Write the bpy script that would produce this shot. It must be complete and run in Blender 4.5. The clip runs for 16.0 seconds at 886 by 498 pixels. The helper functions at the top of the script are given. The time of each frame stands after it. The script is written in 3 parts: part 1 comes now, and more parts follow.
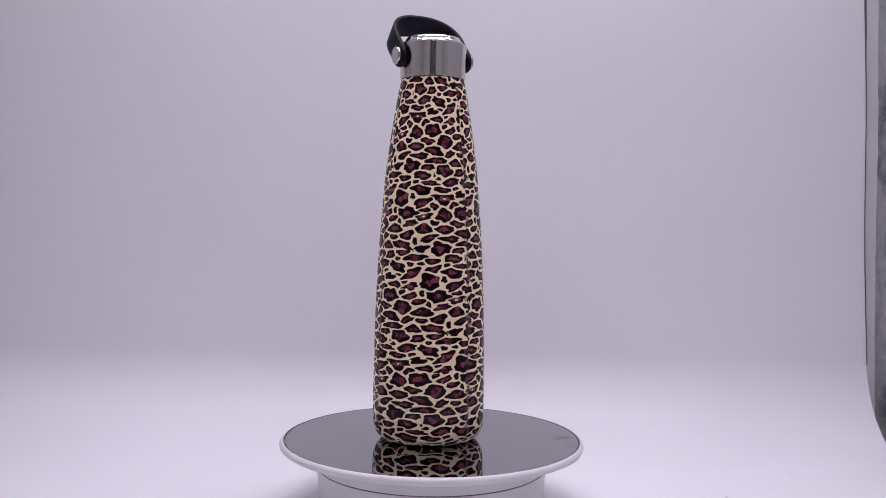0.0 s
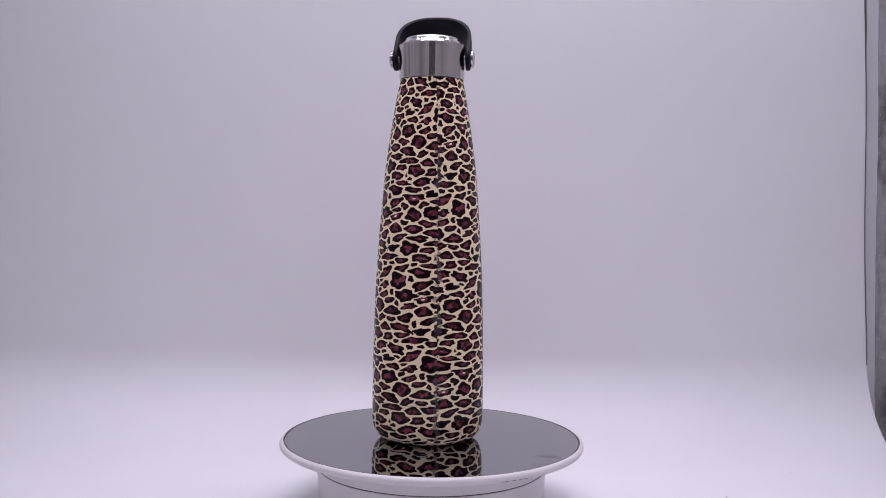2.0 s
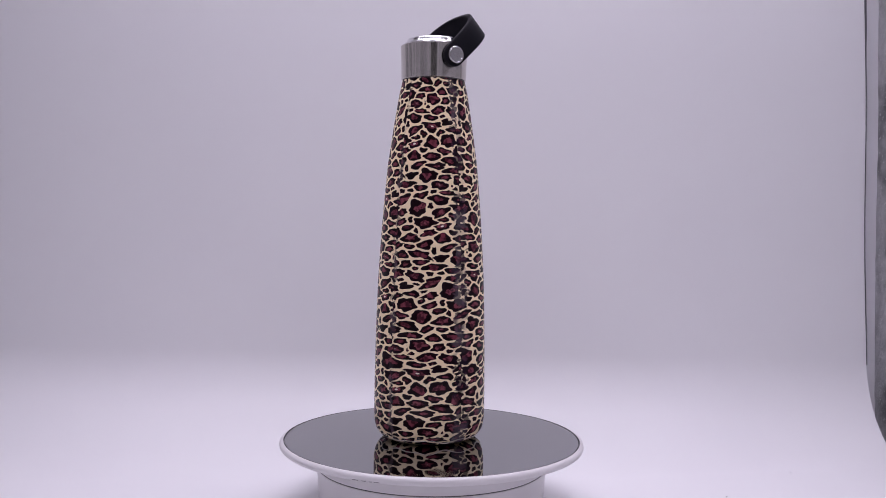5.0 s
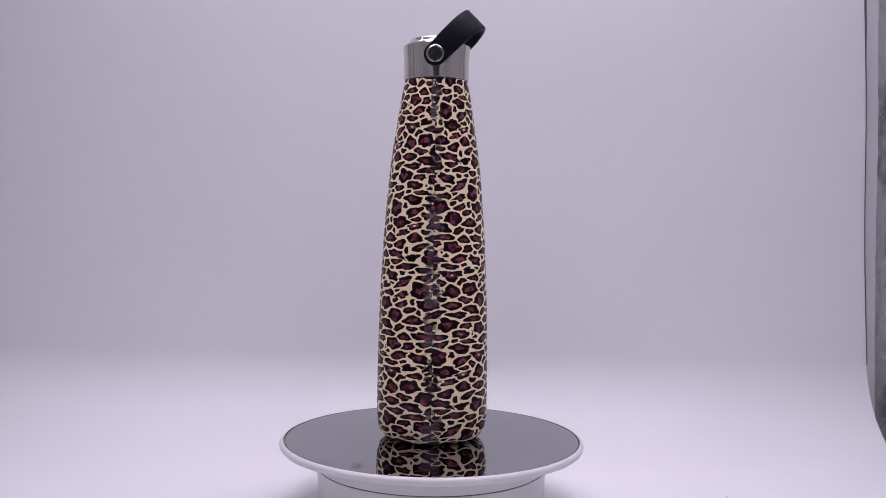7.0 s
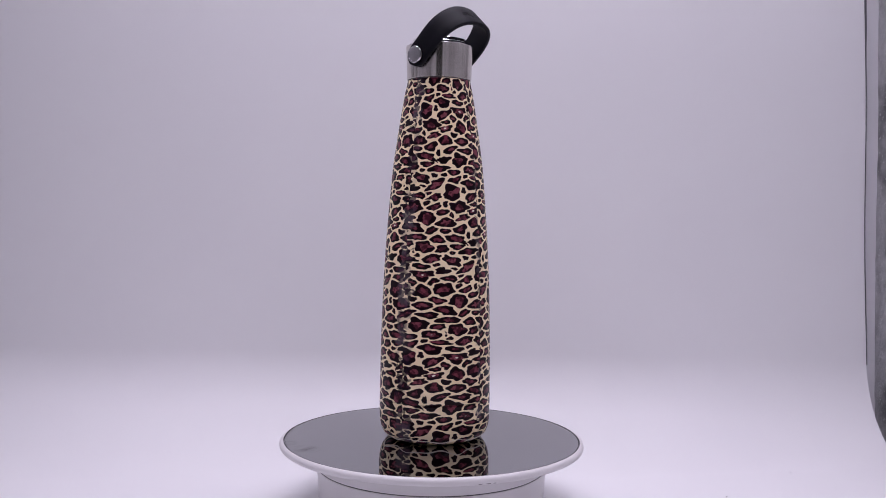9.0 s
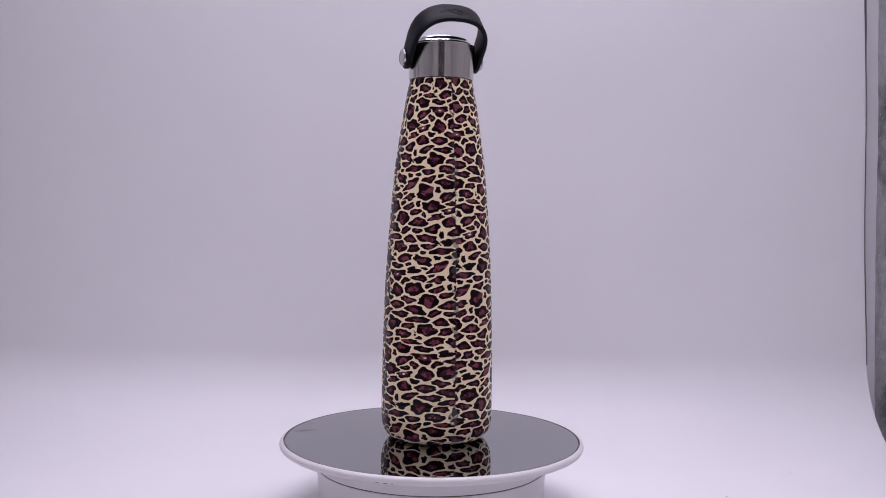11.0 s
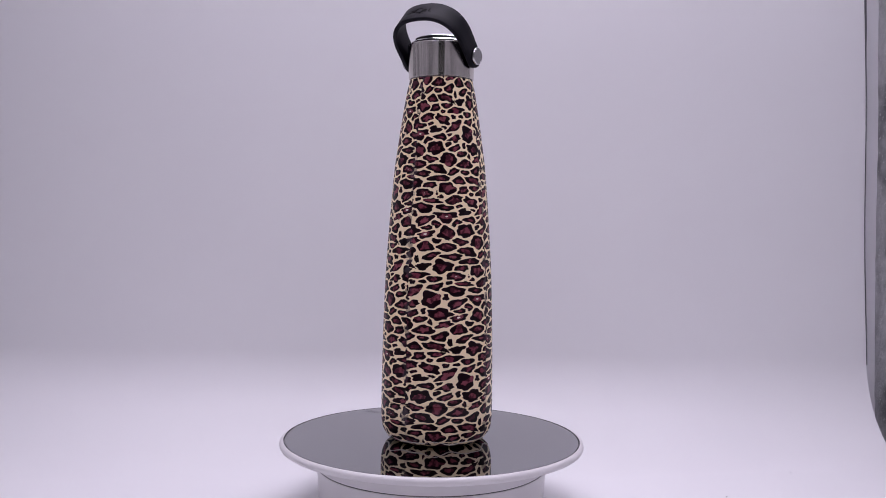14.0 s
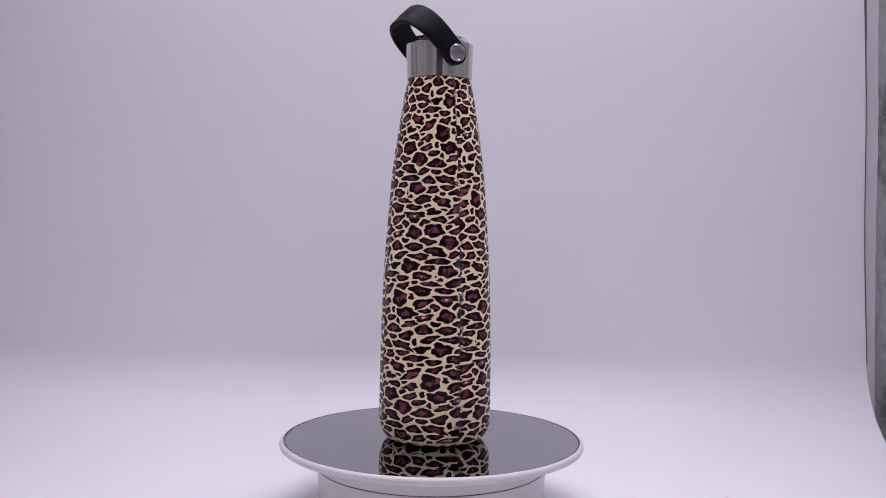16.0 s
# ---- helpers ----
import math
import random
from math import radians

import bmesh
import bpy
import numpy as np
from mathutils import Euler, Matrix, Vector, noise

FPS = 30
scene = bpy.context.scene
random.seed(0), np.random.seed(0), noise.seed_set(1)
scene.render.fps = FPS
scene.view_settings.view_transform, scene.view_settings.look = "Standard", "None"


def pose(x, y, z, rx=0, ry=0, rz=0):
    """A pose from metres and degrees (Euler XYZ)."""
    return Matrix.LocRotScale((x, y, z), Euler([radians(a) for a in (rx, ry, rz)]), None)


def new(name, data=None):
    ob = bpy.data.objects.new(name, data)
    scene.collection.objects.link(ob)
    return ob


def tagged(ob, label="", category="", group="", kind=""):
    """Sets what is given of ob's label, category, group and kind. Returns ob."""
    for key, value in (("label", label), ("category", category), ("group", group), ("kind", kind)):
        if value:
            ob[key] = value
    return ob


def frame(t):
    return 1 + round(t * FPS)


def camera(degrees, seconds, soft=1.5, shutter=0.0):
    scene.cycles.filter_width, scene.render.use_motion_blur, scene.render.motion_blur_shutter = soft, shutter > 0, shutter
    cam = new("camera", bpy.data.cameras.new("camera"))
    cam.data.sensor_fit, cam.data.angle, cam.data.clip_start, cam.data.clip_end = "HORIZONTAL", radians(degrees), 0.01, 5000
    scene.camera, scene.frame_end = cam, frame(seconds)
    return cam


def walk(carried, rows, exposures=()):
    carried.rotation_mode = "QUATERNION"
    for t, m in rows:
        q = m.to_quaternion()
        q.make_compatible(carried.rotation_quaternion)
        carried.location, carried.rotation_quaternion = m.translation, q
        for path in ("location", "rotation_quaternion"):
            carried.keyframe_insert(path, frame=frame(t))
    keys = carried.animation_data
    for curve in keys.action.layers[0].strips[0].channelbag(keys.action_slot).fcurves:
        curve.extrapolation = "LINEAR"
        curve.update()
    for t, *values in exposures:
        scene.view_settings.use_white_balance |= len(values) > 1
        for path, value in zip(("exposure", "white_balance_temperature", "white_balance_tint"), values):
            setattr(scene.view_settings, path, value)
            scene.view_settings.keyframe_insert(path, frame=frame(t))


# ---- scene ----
# Camera on a tripod at the tent's opening, looking slightly down at the turntable.
cam = camera(51.42, 16.0, soft=0.95)
CAM_POSE = pose(0.00398, -0.60874, 0.14628, 90 - 2.0026, 0, -0.1593) @ pose(0, 0, 0, 0, 0, 0.8133)
walk(cam, [(0.0, CAM_POSE), (16.0, CAM_POSE)], exposures=[(0.0, 0.0), (16.0, 0.0)])

# The platter turns clockwise as seen from above, at a steady rate.
TURN_RATE, TURN_START = 17.0565, 27.7185
BOTTLE_OFF = (-0.003175, -0.000403)
FLOOR_Z = -0.050
FILM_R = 0.033          # mean radius of the wrapped print film
FILM_L = math.tau * FILM_R

# ---- world and lights ----
world = bpy.data.worlds.new("world")
scene.world = world
world.use_nodes = True
world.node_tree.nodes["Background"].inputs[0].default_value = (0.75, 0.72, 0.80, 1)
world.node_tree.nodes["Background"].inputs[1].default_value = 0.035

LED_COLOR = (1.0, 0.918, 1.115)
LED_GLOW = 4.0
LED_WATTS = 0.93


# ---- node helpers ----
class Nodes:
    """Short calls for building one material's node tree."""

    def __init__(self, name):
        self.mat = bpy.data.materials.new(name)
        self.mat.use_nodes = True
        self.tree = self.mat.node_tree
        self.bsdf = self.tree.nodes["Principled BSDF"]

    def add(self, kind, **props):
        n = self.tree.nodes.new(kind)
        for k, v in props.items():
            setattr(n, k, v)
        return n

    def put(self, value, socket):
        if isinstance(value, bpy.types.NodeSocket):
            self.tree.links.new(value, socket)
        elif isinstance(value, tuple) and len(value) == 3 and socket.type == "RGBA":
            socket.default_value = (*value, 1)
        else:
            socket.default_value = value

    def math(self, op, a, b=0.0, c=0.0, clamp=False):
        n = self.add("ShaderNodeMath", operation=op, use_clamp=clamp)
        for v, s in zip((a, b, c), n.inputs):
            self.put(v, s)
        return n.outputs[0]

    def vec(self, x, y, z):
        n = self.add("ShaderNodeCombineXYZ")
        for v, s in zip((x, y, z), n.inputs):
            self.put(v, s)
        return n.outputs[0]

    def vmath(self, op, a, b):
        n = self.add("ShaderNodeVectorMath", operation=op)
        self.put(a, n.inputs[0])
        self.put(b, n.inputs[1])
        return n.outputs[0]

    def coords(self):
        return self.add("ShaderNodeTexCoord").outputs["Object"]

    def noise(self, vector, scale, detail=3.0, rough=0.5, color=False):
        n = self.add("ShaderNodeTexNoise")
        self.put(vector, n.inputs["Vector"])
        n.inputs["Scale"].default_value = scale
        n.inputs["Detail"].default_value = detail
        n.inputs["Roughness"].default_value = rough
        return n.outputs["Color" if color else "Fac"]

    def step(self, value, lo, hi):
        n = self.add("ShaderNodeMapRange", interpolation_type="SMOOTHSTEP")
        self.put(value, n.inputs["Value"])
        self.put(lo, n.inputs["From Min"])
        self.put(hi, n.inputs["From Max"])
        return n.outputs[0]

    def ramp(self, value, lo, hi, to_lo, to_hi):
        n = self.add("ShaderNodeMapRange")
        for v, k in ((value, "Value"), (lo, "From Min"), (hi, "From Max"), (to_lo, "To Min"), (to_hi, "To Max")):
            self.put(v, n.inputs[k])
        return n.outputs[0]

    def mix(self, fac, a, b):
        n = self.add("ShaderNodeMix", data_type="RGBA")
        self.put(fac, n.inputs[0])
        self.put(a, n.inputs[6])
        self.put(b, n.inputs[7])
        return n.outputs[2]

    def bump(self, height, strength, distance):
        n = self.add("ShaderNodeBump")
        self.put(height, n.inputs["Height"])
        n.inputs["Strength"].default_value = strength
        n.inputs["Distance"].default_value = distance
        self.put(n.outputs[0], self.bsdf.inputs["Normal"])

    def set(self, **values):
        names = {"color": "Base Color", "rough": "Roughness", "metal": "Metallic", "coat": "Coat Weight",
                 "coat_rough": "Coat Roughness", "spec": "Specular IOR Level", "aniso": "Anisotropic", "aniso_turn": "Anisotropic Rotation", "ior": "IOR",
                 "glow": "Emission Color", "glow_strength": "Emission Strength", "tangent": "Tangent"}
        for k, v in values.items():
            self.put(v, self.bsdf.inputs[names[k]])
        return self.mat


# ---- materials ----
def leopard_print():
    """Cream lacquer with a wrapped leopard print: dark blotches with plum cores, overlapped along four film seams."""
    n = Nodes("leopard_lacquer")
    co = n.coords()
    sep = n.add("ShaderNodeSeparateXYZ")
    n.put(co, sep.inputs[0])
    x, y, z = sep.outputs
    u = n.math("MULTIPLY", n.math("ARCTAN2", y, x), FILM_R)

    def value(name):
        return n.add("ShaderNodeAttribute", attribute_type="GEOMETRY", attribute_name=name).outputs["Fac"]

    fine = n.math("ADD", n.math("MULTIPLY", n.math("SUBTRACT", n.noise(co, 650.0, 2.0), 0.5), 0.12),
                  n.math("MULTIPLY", n.math("SUBTRACT", n.noise(co, 300.0, 1.0), 0.5), 0.24))

    def masks(k):
        dark = n.step(n.math("ADD", value("blot" + k), fine), -0.028, 0.028)
        core = n.step(n.math("ADD", value("core" + k), fine), -0.035, 0.035)
        return dark, core, value("tone" + k)

    dark, core, tone = masks("_a")
    dark2, core2, tone2 = masks("_b")
    cream = n.mix(n.noise(co, 60.0, 2.0), (0.88, 0.715, 0.47), (0.84, 0.70, 0.50))
    brown = n.mix(tone, (0.0045, 0.0010, 0.0022), (0.0090, 0.0022, 0.0045))
    plum = n.mix(tone, (0.140, 0.025, 0.043), (0.225, 0.058, 0.080))
    plum = n.mix(n.step(n.noise(co, 330.0, 2.0), 0.42, 0.60), plum, (0.050, 0.010, 0.018))
    color = n.mix(dark, cream, n.mix(core, brown, plum))
    fleck = n.math("MULTIPLY", n.step(tone, 0.955, 0.96), n.step(value("core_a"), 0.33, 0.37))
    color = n.mix(fleck, color, (0.82, 0.74, 0.66))
    # Film seams: (angle, half width, share): a second, see-through layer of print.
    ragged = n.noise(n.vec(u, n.math("MULTIPLY", z, 1.6), 0.0), 110.0, 2.0, 0.6)
    total = None
    for angle, half, share in ((2.0, 0.0046, 0.85), (88.0, 0.0014, 0.6), (179.5, 0.0014, 0.6), (-179.5, 0.0014, 0.6), (-74.0, 0.0016, 0.65)):
        off = n.math("ABSOLUTE", n.math("SUBTRACT", u, radians(angle) * FILM_R))
        off = n.math("ADD", off, n.math("MULTIPLY", n.math("SUBTRACT", ragged, 0.5), 0.013))
        m = n.math("MULTIPLY", n.math("SUBTRACT", 1.0, n.step(off, half - 0.0006, half + 0.0006)), share)
        total = m if total is None else n.math("MAXIMUM", total, m)
    total = n.math("MULTIPLY", total, n.ramp(n.step(n.noise(co, 55.0, 2.0), 0.40, 0.50), 0.0, 1.0, 0.25, 1.0))
    veil = n.mix(core2, (0.010, 0.004, 0.012), (0.055, 0.020, 0.040))
    color = n.mix(n.math("MULTIPLY", total, dark2), color, veil)
    greyed = n.mix(0.5, color, (0.34, 0.29, 0.33))
    color = n.mix(n.math("MULTIPLY", total, n.math("MULTIPLY", n.step(n.noise(co, 40.0, 2.0), 0.45, 0.6), 0.4)), color, greyed)
    n.bump(n.noise(co, 35.0, 2.0), 0.03, 0.002)
    return n.set(color=color, rough=0.35, coat=0.26, coat_rough=0.02, spec=0.03)


def brushed_steel(name, tint, rough, aniso):
    n = Nodes(name)
    co = n.coords()
    fine = n.noise(n.vmath("MULTIPLY", co, (60.0, 60.0, 5200.0)), 1.0, 3.0, 0.6)
    cloud = n.noise(co, 90.0, 2.0)
    tan = n.add("ShaderNodeTangent", direction_type="RADIAL", axis="Z")
    return n.set(color=n.mix(cloud, tint, tuple(c * 0.9 for c in tint)), metal=1.0, tangent=tan.outputs[0],
                 rough=n.ramp(fine, 0.3, 0.7, rough - 0.012, rough + 0.012), aniso=aniso, aniso_turn=0.25)


def polished_steel(name, rough):
    n = Nodes(name)
    co = n.coords()
    return n.set(color=(0.72, 0.71, 0.72), metal=1.0, rough=n.ramp(n.noise(co, 300.0, 3.0), 0.3, 0.7, rough * 0.7, rough * 1.4))


def spun_steel():
    """Rivet caps with fine turning marks round the middle."""
    n = Nodes("spun_steel")
    co = n.coords()
    ringco = n.vmath("MULTIPLY", co, (0.0, 1.0, 1.0))
    sep = n.add("ShaderNodeVectorMath", operation="LENGTH")
    n.put(ringco, sep.inputs[0])
    rings = n.noise(n.vec(sep.outputs["Value"], 0.0, 0.0), 6500.0, 1.0)
    n.bump(rings, 0.05, 0.0001)
    return n.set(color=(0.46, 0.45, 0.46), metal=1.0, rough=0.15)


def rubber():
    n = Nodes("matt_black_silicone")
    co = n.coords()
    fine = n.noise(co, 2500.0, 2.0)
    n.bump(fine, 0.08, 0.0002)
    return n.set(color=n.mix(n.noise(co, 120.0, 3.0), (0.0033, 0.0031, 0.0058), (0.0056, 0.0052, 0.0092)),
                 rough=n.ramp(fine, 0.2, 0.8, 0.48, 0.60), spec=0.15)


def mirror_acrylic():
    """Grey mirror with a little dust and two dull smudges near its edge."""
    n = Nodes("smoked_mirror")
    co = n.coords()
    sep = n.add("ShaderNodeSeparateXYZ")
    n.put(co, sep.inputs[0])
    x, y, z = sep.outputs
    spots = None
    for px, py, sx, sy in ((0.0765, -0.0415, 105.0, 85.0), (0.0725, -0.0600, 150.0, 150.0)):
        a = n.math("MULTIPLY", n.math("SUBTRACT", x, px), sx)
        b = n.math("MULTIPLY", n.math("SUBTRACT", y, py), sy)
        d = n.math("ADD", n.math("MULTIPLY", a, a), n.math("MULTIPLY", b, b))
        m = n.math("SUBTRACT", 1.0, n.step(d, 0.0, 1.2))
        spots = m if spots is None else n.math("MAXIMUM", spots, m)
    streak = n.noise(n.vmath("MULTIPLY", co, (40.0, 160.0, 1.0)), 1.0, 4.0, 0.6)
    smudge = n.math("MULTIPLY", spots, n.step(streak, 0.35, 0.65))
    dust = n.step(n.noise(co, 900.0, 2.0), 0.70, 0.80)
    rough = n.math("ADD", n.math("ADD", 0.012, n.math("MULTIPLY", smudge, 0.25)), n.math("MULTIPLY", dust, 0.05))
    color = n.mix(n.math("MULTIPLY", smudge, 0.8), (0.405, 0.413, 0.425), (0.22, 0.22, 0.22))
    return n.set(color=color, metal=1.0, rough=rough)


def white_plastic():
    n = Nodes("white_satin_plastic")
    co = n.coords()
    n.bump(n.noise(co, 1400.0, 2.0), 0.04, 0.0003)
    return n.set(color=n.mix(n.noise(co, 25.0, 3.0), (0.67, 0.65, 0.655), (0.63, 0.615, 0.62)),
                 rough=n.ramp(n.noise(co, 40.0, 3.0), 0.3, 0.7, 0.30, 0.40), spec=0.5)


def backdrop_vinyl():
    """Matt white vinyl with faint long ripples and a few specks."""
    n = Nodes("white_backdrop_vinyl")
    co = n.coords()
    long = n.noise(n.vmath("MULTIPLY", co, (1.0, 2.2, 0.5)), 3.2, 2.0)
    fine = n.noise(co, 700.0, 3.0)
    n.bump(n.math("ADD", n.math("MULTIPLY", long, 1.0), n.math("MULTIPLY", fine, 0.004)), 0.25, 0.02)
    base = n.mix(n.noise(co, 9.0, 4.0), (0.80, 0.80, 0.805), (0.77, 0.765, 0.78))
    return n.set(color=base, rough=0.62, spec=0.3)


def silver_fabric():
    """Crinkled silver tent lining; crease shade and bright glints are painted into its colour."""
    n = Nodes("silver_tent_lining")
    co = n.coords()
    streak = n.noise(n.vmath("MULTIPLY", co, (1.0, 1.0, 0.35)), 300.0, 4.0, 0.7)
    painted_glint = n.step(n.noise(n.vmath("MULTIPLY", co, (1.0, 1.0, 0.6)), 700.0, 1.0), 0.66, 0.70)
    n.bump(streak, 0.9, 0.0030)
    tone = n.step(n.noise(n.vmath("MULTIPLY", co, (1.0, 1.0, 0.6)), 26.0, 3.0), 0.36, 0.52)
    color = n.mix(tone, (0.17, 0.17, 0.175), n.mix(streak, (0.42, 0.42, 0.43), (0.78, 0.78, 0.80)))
    return n.set(color=n.mix(painted_glint, color, (0.95, 0.95, 0.96)), metal=0.2, rough=n.ramp(painted_glint, 0.0, 1.0, 0.38, 0.20))


def tent_cloth():
    n = Nodes("white_tent_cloth")
    co = n.coords()
    n.bump(n.noise(n.vmath("MULTIPLY", co, (14.0, 14.0, 1.2)), 1.0, 2.0), 0.3, 0.01)
    return n.set(color=n.mix(n.noise(co, 12.0, 3.0), (0.90, 0.89, 0.91), (0.86, 0.85, 0.88)), rough=0.7)


def plain(name, color, rough, metal=0.0):
    n = Nodes(name)
    co = n.coords()
    return n.set(color=n.mix(n.noise(co, 80.0, 3.0), color, tuple(c * 0.88 for c in color)), metal=metal,
                 rough=n.ramp(n.noise(co, 200.0, 2.0), 0.3, 0.7, rough * 0.9, min(1.0, rough * 1.1)))


def glow(name, color, power):
    n = Nodes(name)
    return n.set(color=(0.8, 0.8, 0.8), rough=0.5, glow=color, glow_strength=power)


LEOPARD = leopard_print()
STEEL = brushed_steel("brushed_steel", (0.62, 0.585, 0.55), 0.19, 0.93)
CHROME = polished_steel("polished_steel", 0.05)
SPUN = spun_steel()
RUBBER = rubber()
LOGO = Nodes("black_moulded_mark").set(color=(0.0015, 0.0015, 0.002), rough=0.35, spec=0.04)
MIRROR = mirror_acrylic()
WHITE = white_plastic()
GAP = plain("dark_gap", (0.02, 0.02, 0.024), 0.6)
FADED = plain("faded_grey_print", (0.16, 0.15, 0.16), 0.6)
VINYL = backdrop_vinyl()
SHADE_STRIP = plain("painted_edge_shade", (0.09, 0.088, 0.10), 0.7)
SILVER = silver_fabric()
CLOTH = tent_cloth()
LED = glow("led_diffuser", LED_COLOR, LED_GLOW)
LACQUER_GLINT = Nodes("cream_lacquer_glint").set(color=(0.84, 0.76, 0.68), rough=0.18, spec=0.6)
HOUSING = plain("black_aluminium", (0.03, 0.03, 0.032), 0.45, 0.6)


# ---- the print on the bottle ----


TILE_U, TILE_Z, TILE_SHEAR = FILM_L / 3, 0.052, 0.021     # the motif repeats, each row set over


def wrap(du, dz):
    """The shortest way between two places on the repeating motif."""
    k = np.round(dz / TILE_Z)
    dz = dz - k * TILE_Z
    du = du + k * TILE_SHEAR
    return du - np.round(du / TILE_U) * TILE_U, dz


def reach(asp, tilt, r, ang):
    c, q = np.cos(ang - tilt), np.sin(ang - tilt)
    return r / np.sqrt(c * c / asp + q * q * asp)


def scatter_spots(seed):
    """One motif of the print, large spots first: rows of u, z, radius, stretch, tilt."""
    rng = np.random.RandomState(seed)
    rows = np.zeros((0, 5))
    for r0, most, tries, stretch in ((0.0053, 8, 200, 0.42), (0.0042, 14, 600, 0.85), (0.0034, 22, 1500, 1.00), (0.0026, 20, 1500, 0.80), (0.0019, 18, 2000, 0.50)):
        kept = 0
        for _ in range(tries):
            if kept == most:
                break
            r = r0 * rng.uniform(0.90, 1.10)
            asp = 0.42 if r < 0.002 and rng.rand() < 0.2 else math.exp(rng.normal(stretch, 0.22))
            tilt = rng.normal(0.06, 0.16)
            u, z = rng.uniform(0, TILE_U), rng.uniform(0, TILE_Z)
            if len(rows):
                du, dz = wrap(rows[:, 0] - u, rows[:, 1] - z)
                ang = np.arctan2(dz, du)
                need = reach(asp, tilt, r, ang) + reach(rows[:, 3], rows[:, 4], rows[:, 2], ang)
                if np.any(np.hypot(du, dz) < need * 1.0):
                    continue
            rows = np.vstack([rows, (u, z, r, asp, tilt)])
            kept += 1
    return rows


SPOTS = scatter_spots(11)


def film_fields(co, shift):
    """For points on the bottle: how far inside a blot they lie, how far inside its core, and the blot's own tone."""
    rng = np.random.RandomState(5)
    su, sz, sr, asp, tilt = SPOTS.T
    n = len(SPOTS)
    waves = [(k, rng.normal(0, amp, n), rng.uniform(0, math.tau, n)) for k, amp in ((2, 0.08), (3, 0.14), (4, 0.10), (5, 0.09), (7, 0.055), (9, 0.03))]
    inner = [(k, rng.normal(0, amp, n), rng.uniform(0, math.tau, n)) for k, amp in ((1, 0.16), (2, 0.18), (3, 0.18), (5, 0.14), (7, 0.08))]
    size = rng.uniform(0.38, 0.58, n) * np.clip(sr / 0.0034, 0.0, 1.0) ** 1.3
    size[(rng.rand(n) < 0.25) & (sr < 0.0034)] = -1.0
    tone = rng.rand(n)
    angle = np.degrees(np.arctan2(co[:, 1], co[:, 0]))
    panel = np.digitize(angle, (-74.0, 2.0, 88.0))
    u = np.radians(angle) * FILM_R + shift[0] + np.array((0.0, 0.0085, 0.0190, 0.0050))[panel]
    z = co[:, 2] + shift[1] + np.array((0.0, 0.0060, -0.0040, 0.0110))[panel]
    blot, core, tones = np.zeros(len(co)), np.zeros(len(co)), np.zeros(len(co))
    for lo in range(0, len(co), 12000):
        pick = slice(lo, lo + 12000)
        du, dz = wrap(u[pick, None] - su, z[pick, None] - sz)
        a = (du * np.cos(tilt) + dz * np.sin(tilt)) / np.sqrt(asp)
        b = (dz * np.cos(tilt) - du * np.sin(tilt)) * np.sqrt(asp)
        ang = np.arctan2(b, a)
        dist = np.hypot(a, b)
        away = np.hypot(du, dz)
        edge = reach(asp, tilt, sr, np.arctan2(dz, du))
        f = away - edge * (1 + sum(w * np.cos(k * ang + q) for k, w, q in waves))
        order = np.argpartition(f, 1, axis=1)[:, :2]
        row = np.arange(f.shape[0])
        f0, f1 = f[row, order[:, 0]], f[row, order[:, 1]]
        first = np.where(f0 <= f1, order[:, 0], order[:, 1])
        best, second = np.minimum(f0, f1), np.maximum(f0, f1)
        # The spots swell into the gaps, but leave a cream line between them; corners stay round.
        grow = 0.00065 - best
        part_line = (second - best) * 0.5 - 0.00060
        k = 0.0012
        h = np.clip(k - np.abs(grow - part_line), 0, None) / k
        blot[pick] = (np.minimum(grow, part_line) - h * h * k / 4) / 0.003
        shape = dist[row, first] / sr[first]
        bend = sum((w[first] * np.cos(m * ang[row, first] + q[first])) for m, w, q in inner)
        core[pick] = size[first] - shape * (1 + bend)
        tones[pick] = tone[first]
    return blot, core, tones


def print_film(ob):
    """Stores the fields of both film layers on the mesh's vertices."""
    me = ob.data
    co = np.zeros(len(me.vertices) * 3)
    me.vertices.foreach_get("co", co)
    co = co.reshape(-1, 3)
    for tag, shift in (("_a", (0.0, 0.0)), ("_b", (0.013, 0.0075))):
        for name, values in zip(("blot", "core", "tone"), film_fields(co, shift)):
            at = me.attributes.new(name + tag, "FLOAT", "POINT")
            at.data.foreach_set("value", values.astype(np.float32))
    return ob


# ---- mesh helpers ----
def part(name, bm, material, parent=None, label="", smooth=True, sharp=40):
    """Links a bmesh as one mesh object under a thing or a part."""
    me = bpy.data.meshes.new(name)
    bmesh.ops.recalc_face_normals(bm, faces=bm.faces)
    for e in bm.edges:
        if len(e.link_faces) == 2 and e.calc_face_angle(0) > radians(sharp):
            e.smooth = False
    for f in bm.faces:
        f.smooth = smooth
    bm.to_mesh(me)
    bm.free()
    me.materials.append(material)
    ob = new(name, me)
    if parent is not None:
        ob.parent = parent
    return tagged(ob, label=label)


